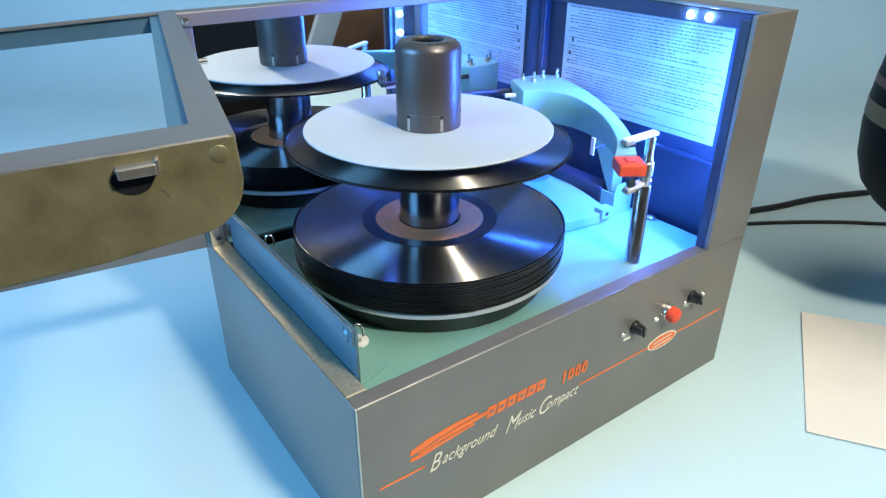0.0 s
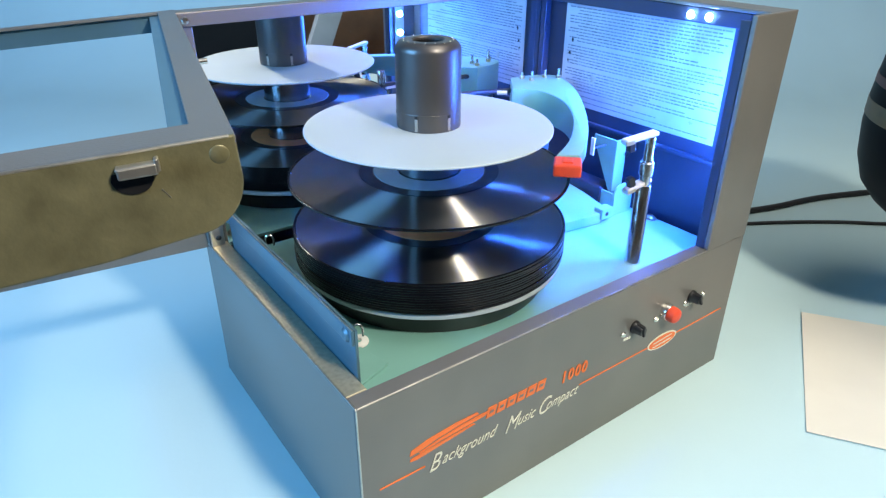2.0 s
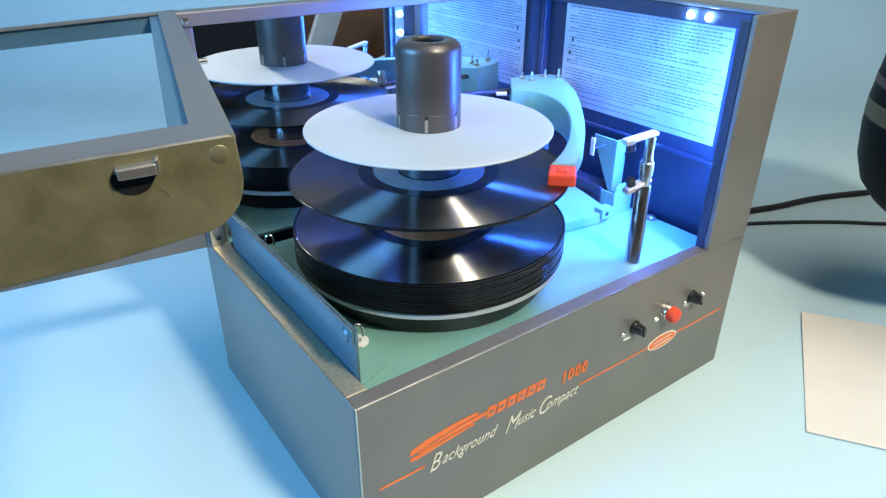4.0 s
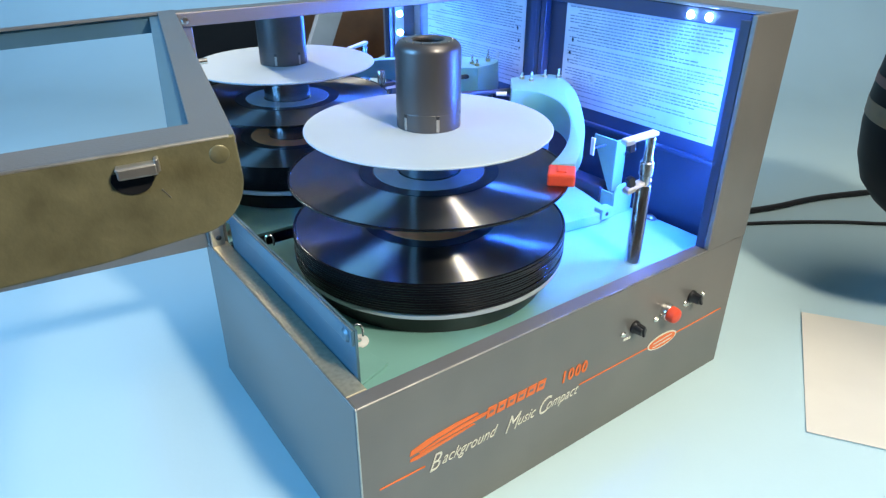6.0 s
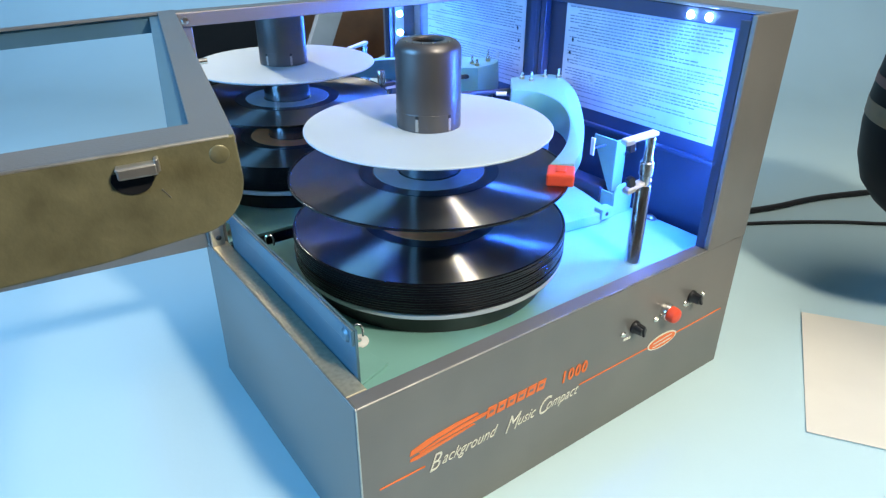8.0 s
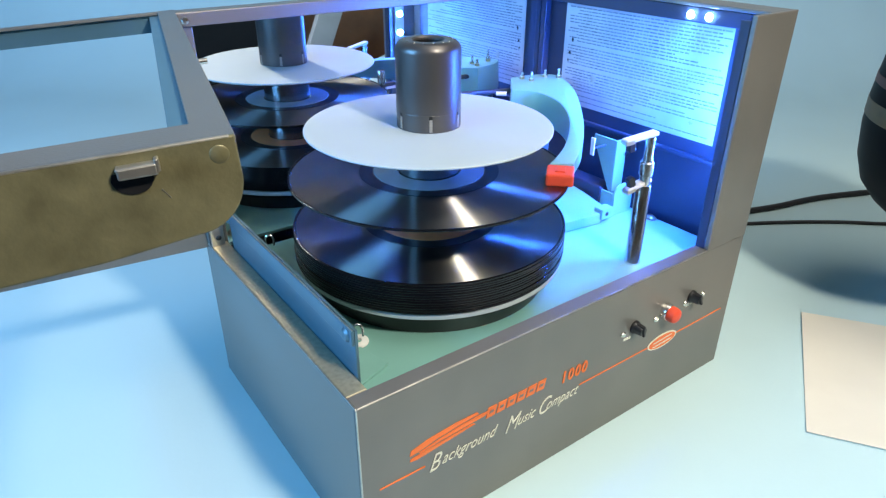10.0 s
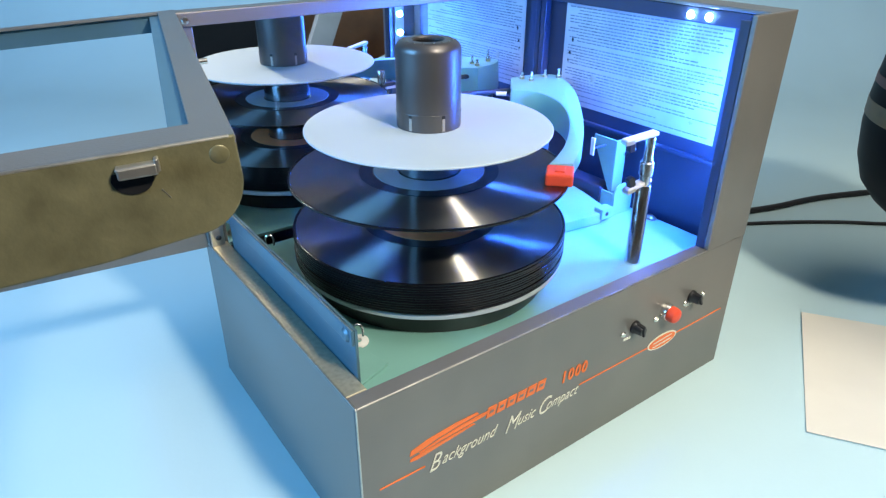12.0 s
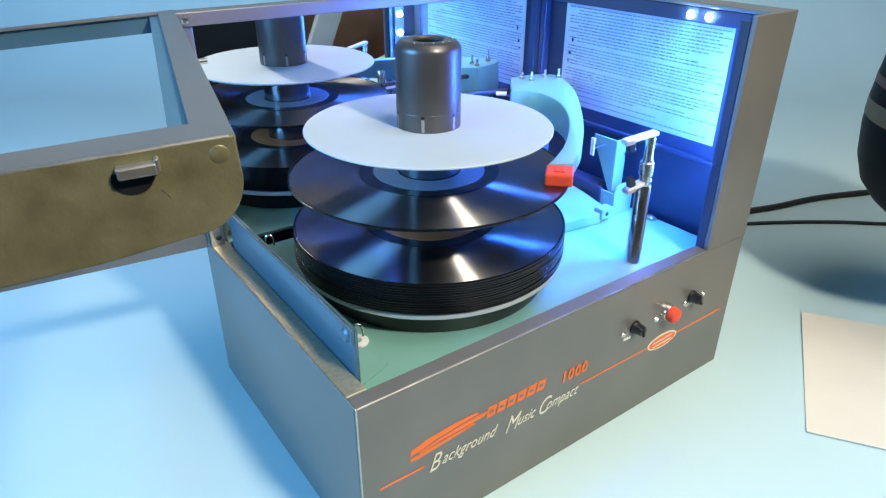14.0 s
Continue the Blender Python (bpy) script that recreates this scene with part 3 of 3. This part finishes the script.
def mechanism():
    # raised carriage plate beside the platter
    bm = bmesh.new()
    add_prism(bm, [(0.285, 0.106), (0.3385, 0.099), (0.355, 0.109), (0.366, 0.1478), (0.374, 0.19), (0.376, 0.23), (0.30, 0.232), (0.262, 0.19)], DECK_Z + 0.0005, 0.1478, 0.001)
    c = part("carriage_plate", bm, TEAL, player, "raised teal carriage plate")
    part("carriage_tab", box((0.3375, 0.0965, 0.1413), (0.3535, 0.1075, 0.1523), 0.0008), TEAL, c)
    part("tab_hole", rod((0.3445, 0.0962, 0.1468), (0.3445, 0.0972, 0.1468), 0.0022, 14), BLACK, c)
    # upright bracket behind the rest post
    bm = bmesh.new()
    add_prism(bm, [(0.119, 0.1478), (0.119, 0.2108), (0.149, 0.2108), (0.149, 0.2058)], 0.374, 0.3762)
    bm.transform(Matrix(((0, 0, 1, 0), (1, 0, 0, 0), (0, 1, 0, 0), (0, 0, 0, 1))))
    add_box(bm, (0.3764, 0.119, 0.1478), (0.390, 0.1212, 0.2108), 0.0006)
    b = part("upright_bracket", bm, TEAL, player, "bent teal bracket")
    part("bracket_screw", rod((0.3880, 0.1165, 0.1958), (0.3880, 0.119, 0.1958), 0.0032, 12), CHROME, b)
    part("bracket_seam", rod((0.3751, 0.1195, 0.1478), (0.3751, 0.1195, 0.2106), 0.0012, 10), TEAL, b)
    bm = bmesh.new()
    add_prism(bm, [(0.362, DECK_Z), (0.390, DECK_Z), (0.390, 0.1698), (0.370, 0.1698), (0.365, 0.1668), (0.362, 0.1608)], -0.1062, -0.104, 0.0005)
    bm.transform(Matrix(((1, 0, 0, 0), (0, 0, -1, 0), (0, 1, 0, 0), (0, 0, 0, 1))))
    add_box(bm, (0.362, 0.1062, DECK_Z), (0.3642, 0.122, 0.1608), 0.0006)
    part("small_bracket", bm, TEAL, player)
    part("pawl", box((0.354, 0.131, 0.196), (0.3555, 0.136, 0.2145), 0.0006), WHITEP, player)
    part("pawl_pin", rod((0.3553, 0.1335, 0.203), (0.3742, 0.1335, 0.203), 0.001, 10), NAVY, player)
    lv = part("lift_lever", rod((0.206, 0.235, 0.2560), (0.332, 0.226, 0.2465), 0.0026, 14), NAVY, player, "dark lift lever")
    part("thumbscrew", lathe([(0, 0.0), (0.0036, 0), (0.0040, 0.001), (0.0040, 0.013), (0.0034, 0.014), (0, 0.014)], 24), CHROME, lv, "chrome thumbscrew", True, pose(0.206, 0.235, 0.2570))
    part("lever_arm", box((0.2110, 0.2325, 0.2510), (0.240, 0.2365, 0.2545), 0.0008), WHITEP, lv)
    part("drive_block", box((0.370, 0.13, DECK_Z), (0.392, 0.25, 0.1578), 0.002), NAVY, player)
    for x, y, r in ((0.3965 - 0.006, 0.078, 0.0045), (0.1315, 0.0330, 0.0042), (0.030, 0.235, 0.004), (0.26, 0.25, 0.004)):
        s = part("deck_screw", lathe([(0, 0.0042), (r * 0.6, 0.004), (r, 0.0022), (r, 0.0004), (r * 1.5, 0.0003), (r * 1.5, 0)], 20), BRASS, player, smooth=True, m=pose(x, y, DECK_Z))


def instructions():
    """Printed sheet on the inner side wall: bars for lines that cannot be read."""
    x = W - 0.0113
    sheet = part("instruction_sheet", box((x - 0.0006, 0.0436, 0.2235), (x, 0.2425, 0.3368), 0), PAPER, player, "off-white instruction sheet covered in small print")
    rng = random.Random(5)
    bm = bmesh.new()
    z = 0.332
    while z > 0.2290:
        y = 0.238 - (0.012 if rng.random() < 0.25 else 0) - rng.random() * 0.003
        end = 0.049 + (rng.random() ** 3) * 0.09
        while y > end:
            w = 0.0018 + rng.random() * 0.0065
            h = 0.00125
            vs = [bm.verts.new((x - 0.0008, yy, zz)) for yy, zz in ((y, z), (y - w, z), (y - w, z - h), (y, z - h))]
            bm.faces.new(vs)
            y -= w + 0.0011
        z -= 0.0031 if rng.random() > 0.16 else 0.0056
    tagged(part("fine_print", bm, INK, sheet), kind="stuff")
    for y, z, ry, rz, mat in ((0.2300, 0.2920, 0.0016, 0.0030, BLACK), (0.2330, 0.2780, 0.0020, 0.0022, BLACK), (0.2345, 0.2700, 0.0012, 0.0016, BLACK), (0.1960, 0.2560, 0.0050, 0.0062, STAIN), (0.0700, 0.2390, 0.0030, 0.0018, STAIN)):
        bm = bmesh.new()
        pts = []
        for k in range(18):
            a, q = 2 * math.pi * k / 18, 0.6 + 0.4 * rng.random()
            pts.append((y + ry * q * math.cos(a), z + rz * q * math.sin(a)))
        add_prism(bm, pts, x - 0.0010, x - 0.0007)
        bm.transform(Matrix(((0, 0, 1, 0), (1, 0, 0, 0), (0, 1, 0, 0), (0, 0, 0, 1))))
        part("spot", bm, mat, sheet, "old stain on the paper")


def leds():
    """Blue-white LED chips along the post and under the rail."""
    st = part("led_strip", box((0.3760, 0.0045, 0.190), (0.3900, 0.0060, 0.334), 0), WHITEP, player, "narrow white light strip")
    for k in range(5):
        part("led_chip", lathe([(0, 0.0016), (0.0015, 0.0013), (0.0024, 0)], 14), LEDM, st, m=pose(0.3815, 0.0060, 0.2070 + 0.0255 * k, -90, 0, 0))
    for y in (0.0588, 0.0772):
        part("led_chip", lathe([(0, 0.0020), (0.0024, 0.0016), (0.0034, 0)], 16), LEDM, player, "glowing blue-white light chip", m=pose(W - 0.0305, y, H - 0.0100, 0, -90, 0))


def front_details():
    y = -0.0006
    up = lambda x, z: pose(x, y, z, 90, 0, 0)

    def flat(name, pts, mat, h=0.0006, label=""):
        bm = bmesh.new()
        add_prism(bm, pts, 0, h)
        return part(name, bm, mat, front, label, m=pose(0, 0, 0, 90, 0, 0))

    def emblem(name, pts, mat, h=0.0006):
        return flat(name, [(-0.0004 + 0.9775 * x, z + 0.0034 + 0.0070 * x) for x, z in pts], mat, h)

    # long thin rule, broken for the lettering
    for a, b, za, zb in ((0.0134, 0.0507, 0.0698, 0.0692), (0.2069, 0.2955, 0.0678, 0.0676), (0.3340, 0.4060, 0.0680, 0.0684)):
        flat("orange_rule", [(a, za - 0.0005), (b, zb - 0.0005), (b, zb + 0.0005), (a, za + 0.0005)], ORANGE)
    # swept emblem: three tapering strokes
    emblem("emblem_stroke", [(0.0395, 0.0822), (0.0405, 0.0862), (0.0550, 0.0895), (0.0800, 0.0912), (0.1000, 0.0908), (0.1015, 0.0888), (0.0850, 0.0880), (0.0620, 0.0858), (0.0470, 0.0828)], ORANGE)
    emblem("emblem_stroke", [(0.0470, 0.0815), (0.0640, 0.0842), (0.0860, 0.0868), (0.1020, 0.0870), (0.1180, 0.0865), (0.1050, 0.0838), (0.0850, 0.0832), (0.0640, 0.0822), (0.0480, 0.0803)], ORANGE)
    emblem("emblem_stroke", [(0.0395, 0.0770), (0.0400, 0.0790), (0.0550, 0.0800), (0.0750, 0.0812), (0.0960, 0.0822), (0.0980, 0.0808), (0.0750, 0.0788), (0.0550, 0.0770), (0.0450, 0.0762)], ORANGE)
    # row of block shapes after the emblem
    x = 0.1085
    for w in (0.0085, 0.0080, 0.0082, 0.0085, 0.0088, 0.0085):
        emblem("emblem_block", [(x, 0.0802), (x + w, 0.0802), (x + w + 0.0022, 0.0892), (x + 0.0022, 0.0892)], ORANGE)
        emblem("emblem_gap", [(x + 0.003, 0.0838), (x + w - 0.0018, 0.0838), (x + w - 0.001, 0.0860), (x + 0.0038, 0.0860)], PAINT, 0.0009)
        x += w + 0.0019
    lettering("number_lettering", "1000", 0.0150, ORANGE, up(0.1830, 0.0802), front, shear=0.12, stretch=0.86, spacing=1.22, thick=0.0005, label="orange lettering")
    # script line: each word has a tall swung capital
    for cap, rest, x, xr, z in (("B", "ackground", 0.0530, 0.0672, 0.0618), ("M", "usic", 0.1245, 0.1400, 0.0592), ("C", "ompact", 0.1585, 0.1705, 0.0592)):
        lettering("script_capital", cap, 0.0225, CREAM, up(x, z - 0.0010), front, shear=0.50, stretch=0.74, thick=-0.0002, label="cream slanted capital")
        lettering("script_lettering", rest, 0.0145, CREAM, up(xr - 0.0025, z + 0.0010), front, shear=0.55, stretch=0.79, spacing=1.03, thick=-0.0001, label="cream slanted lettering")
    # oval badge
    for nm, rx, rz, mat, h in (("oval_badge", 0.0205, 0.0075, CREAM, 0.0007), ("badge_fill", 0.0188, 0.0061, ORANGE, 0.0009)):
        flat(nm, [(0.3148 + rx * math.cos(2 * math.pi * k / 40), 0.0678 + rz * math.sin(2 * math.pi * k / 40)) for k in range(40)], mat, h, "cream and orange oval badge" if nm == "oval_badge" else "")
    for dz in (-0.0024, 0.0018):
        flat("badge_stripe", [(0.3010, 0.0668 + dz), (0.3272, 0.0680 + dz), (0.3282, 0.0690 + dz), (0.3020, 0.0678 + dz)], CREAM, 0.0011)

    def knob(x, z, turn):
        k = part("control_knob", lathe([(0, 0.010), (0.0038, 0.010), (0.0046, 0.009), (0.0052, 0.003), (0.006, 0.002), (0.006, 0)], 28), BLACK, front, "black control knob", True, m=pose(x, 0, z, 90, 0, 0))
        part("pointer", box((-0.0013, -0.0052, 0.003), (0.0013, 0.0060, 0.0115), 0.0008), BLACK, k, m=pose(0, 0, 0, 0, 0, turn))

    knob(0.2701, 0.1006, 10)
    knob(0.3492, 0.1030, 25)
    bt = part("button_collar", lathe([(0, 0.006), (0.0075, 0.006), (0.008, 0.005), (0.008, 0)], 32), CHROME, front, smooth=True, m=pose(0.3114, 0, 0.1014, 90, 0, 0))
    part("push_button", lathe([(0, 0.0145), (0.004, 0.0142), (0.0065, 0.0125), (0.0072, 0.010), (0.0072, 0.006)], 32), RED, bt, "red push button", True)
    for x, z in ((0.2552, 0.0986), (0.2990, 0.0970), (0.3405, 0.0983), (0.3660, 0.0995)):
        part("panel_screw", lathe([(0, 0.0026), (0.0018, 0.0022), (0.0028, 0.0008), (0.0028, 0)], 18), CHROME, front, smooth=True, m=pose(x, 0, z, 90, 0, 0))
    for x, z in ((0.2575, 0.0905), (0.3425, 0.0935)):
        for k in range(3):
            flat("tiny_mark", [(x + 0.0032 * k, z), (x + 0.0032 * k + 0.0022, z), (x + 0.0032 * k + 0.0022, z + 0.0022), (x + 0.0032 * k, z + 0.0022)], CREAM)


def shifted(build, by):
    """Builds a group of the player's parts and sets it in its place on the deck."""
    before = set(player.children)
    out = build()
    for ob in player.children:
        if ob not in before:
            ob.matrix_basis = Matrix.Translation(by) @ ob.matrix_basis
    return out


lid()
hinge_plate()
turntable = platter()
column = spindle()
stack, playing_record = records()
arm = tonearm()
cradle()
shifted(mechanism, (0.0020, 0.0100, 0.0))
instructions()
leds()
front_details()

# ---- things on the table ----


def paper_sheet():
    a, b = Vector((0.5772, -0.0071)), Vector((0.3864, -0.1153))
    u = (b - a).normalized() * 0.216
    v = Vector((0.049, -0.073)).normalized() * 0.279
    bm = bmesh.new()
    n = 10
    g = []
    for i in range(n + 1):
        row = []
        for j in range(n + 1):
            p = a + u * i / n + v * j / n
            row.append(bm.verts.new((p.x, p.y, 0.0012 + 0.0012 * (0.5 + 0.5 * math.sin(i * 0.7 + j * 0.45)))))
        g.append(row)
    for i in range(n):
        for j in range(n):
            bm.faces.new((g[i][j], g[i][j + 1], g[i + 1][j + 1], g[i + 1][j]))
    ob = part("paper_sheet", bm, BEIGE)
    so = ob.modifiers.new("thickness", "SOLIDIFY")
    so.thickness = 0.0006
    tagged(ob, "plain beige paper sheet lying flat on the table", "paper")


def cables():
    ob = tube("power_cable", [(0.30, 0.285, 0.02), (0.50, 0.315, 0.0045), (0.66, 0.238, 0.0045), (0.811, 0.177, 0.0045), (0.92, 0.150, 0.0045), (1.02, 0.110, 0.0045), (1.2, 0.04, 0.0045)], 0.0045, RUBBER)
    tagged(ob, "thick black rubber power cable on the table", "cable")
    ob = tube("signal_cable", [(0.34, 0.285, 0.02), (0.50, 0.29, 0.0026), (0.64, 0.215, 0.0026), (0.7613, 0.153, 0.0026), (0.85, 0.094, 0.0026), (0.9224, 0.033, 0.0026), (1.1, -0.09, 0.0026)], 0.0026, RUBBER)
    tagged(ob, "thin black cable lying on the table", "cable")


def dark_vase():
    g = thing("vase", "black vase with a tan band on a narrow foot", "vase", pose(0.670, -0.0975, 0))
    part("foot", lathe([(0, 0), (0.022, 0), (0.0225, 0.004), (0.017, 0.012), (0.014, 0.05), (0.016, 0.097), (0, 0.097)], 48), BLACK, g, smooth=True)
    part("body", lathe([(0, 0.096), (0.03, 0.100), (0.061, 0.121), (0.088, 0.142), (0.103, 0.160), (0.112, 0.185), (0.1165, 0.22), (0.1165, 0.25), (0.113, 0.29), (0.106, 0.32), (0.09, 0.345), (0.07, 0.36), (0.066, 0.36), (0.066, 0.34), (0, 0.34)], 64), GLOSS, g, smooth=True)
    part("tan_band", lathe([(0.1163, 0.229), (0.1171, 0.230), (0.1171, 0.246), (0.1163, 0.247)], 64), TANM, g, "tan painted band", True)
    part("red_band", lathe([(0.1145, 0.262), (0.1158, 0.263), (0.1152, 0.271), (0.1138, 0.272)], 64), DULLRED, g, "dull red painted band", True)


paper_sheet()
cables()
dark_vase()

# ---- moving things ----


def motions():
    angles = [(0.0, 23), (1.5, 169), (3.0, 316), (5.5, 566), (6.5, 666), (7.5, 768), (11.0, 1126), (12.5, 1277), (14.0, 1430)]
    toward = math.degrees(math.atan2(EYE.y - CY, EYE.x - CX))
    times = [0.5 * k for k in range(29)]
    spin = np.interp(times, [a[0] for a in angles], [a[1] for a in angles])
    walk(column, [(t, pose(CX, CY, 0.1610, 0, 0, toward + a)) for t, a in zip(times, spin)])
    walk(turntable, [(t, pose(CX, CY, 0.1556, 0, 0, a)) for t, a in zip(times, spin)])
    for k, r in enumerate(stack):
        at = r.matrix_basis.translation.copy()
        walk(r, [(t, pose(*at, 0, 0, a + 37 * k)) for t, a in zip(times, spin)])
    # the next record is carried high, drops on to the playing level and settles
    fall = [(0.0, 0.2572, 0.8), (0.1, 0.2552, 0.6), (0.17, 0.2462, -0.5), (0.25, 0.2350, -1.0), (0.33, 0.2289, -1.0), (0.42, 0.2289, 0.6), (0.5, 0.2289, 0.8), (0.6, 0.2289, -0.3), (0.75, 0.2289, 0.15), (0.9, 0.2289, 0.0)]
    rows = [(t, pose(CX, CY, z, 0.6 * w, w, 0) @ pose(0, 0, 0, 0, 0, float(np.interp(t, times, spin)))) for t, z, w in fall]
    rows += [(t, pose(CX, CY, 0.2289, 0, 0, a)) for t, a in zip(times, spin) if t > 0.9]
    walk(playing_record, rows)
    # the arm leaves its rest, swings over the rim, comes down and creeps inwards
    swing = [(0.0, 12.9, -0.2), (0.5, 12.7, -0.2), (0.7, 12.3, -0.2), (0.85, 11.4, -0.2), (1.0, 9.9, -0.2), (1.25, 7.4, -0.2), (1.5, 4.8, -0.2), (1.75, 2.3, -0.2), (2.0, 0.1, -0.2), (2.15, 0.0, -0.2),
             (2.6, 0.0, -0.3), (2.8, -0.1, -1.6), (3.0, -0.4, -2.2), (5.5, -0.9, -2.2), (8.0, -1.1, -2.2), (11.0, -1.25, -2.2), (14.0, -1.35, -2.2)]
    ax = Vector((0.66, -0.75, 0)).normalized()
    arm_rows = []
    for t, a, up in swing:
        tilt = Matrix.Translation((0, 0, 0.25)) @ Matrix.Rotation(radians(-up), 4, ax) @ Matrix.Translation((0, 0, -0.25))
        arm_rows.append((t, Matrix.Translation(ARM_AT) @ Matrix.Rotation(radians(a), 4, "Z") @ tilt))
    walk(arm, arm_rows)


motions()
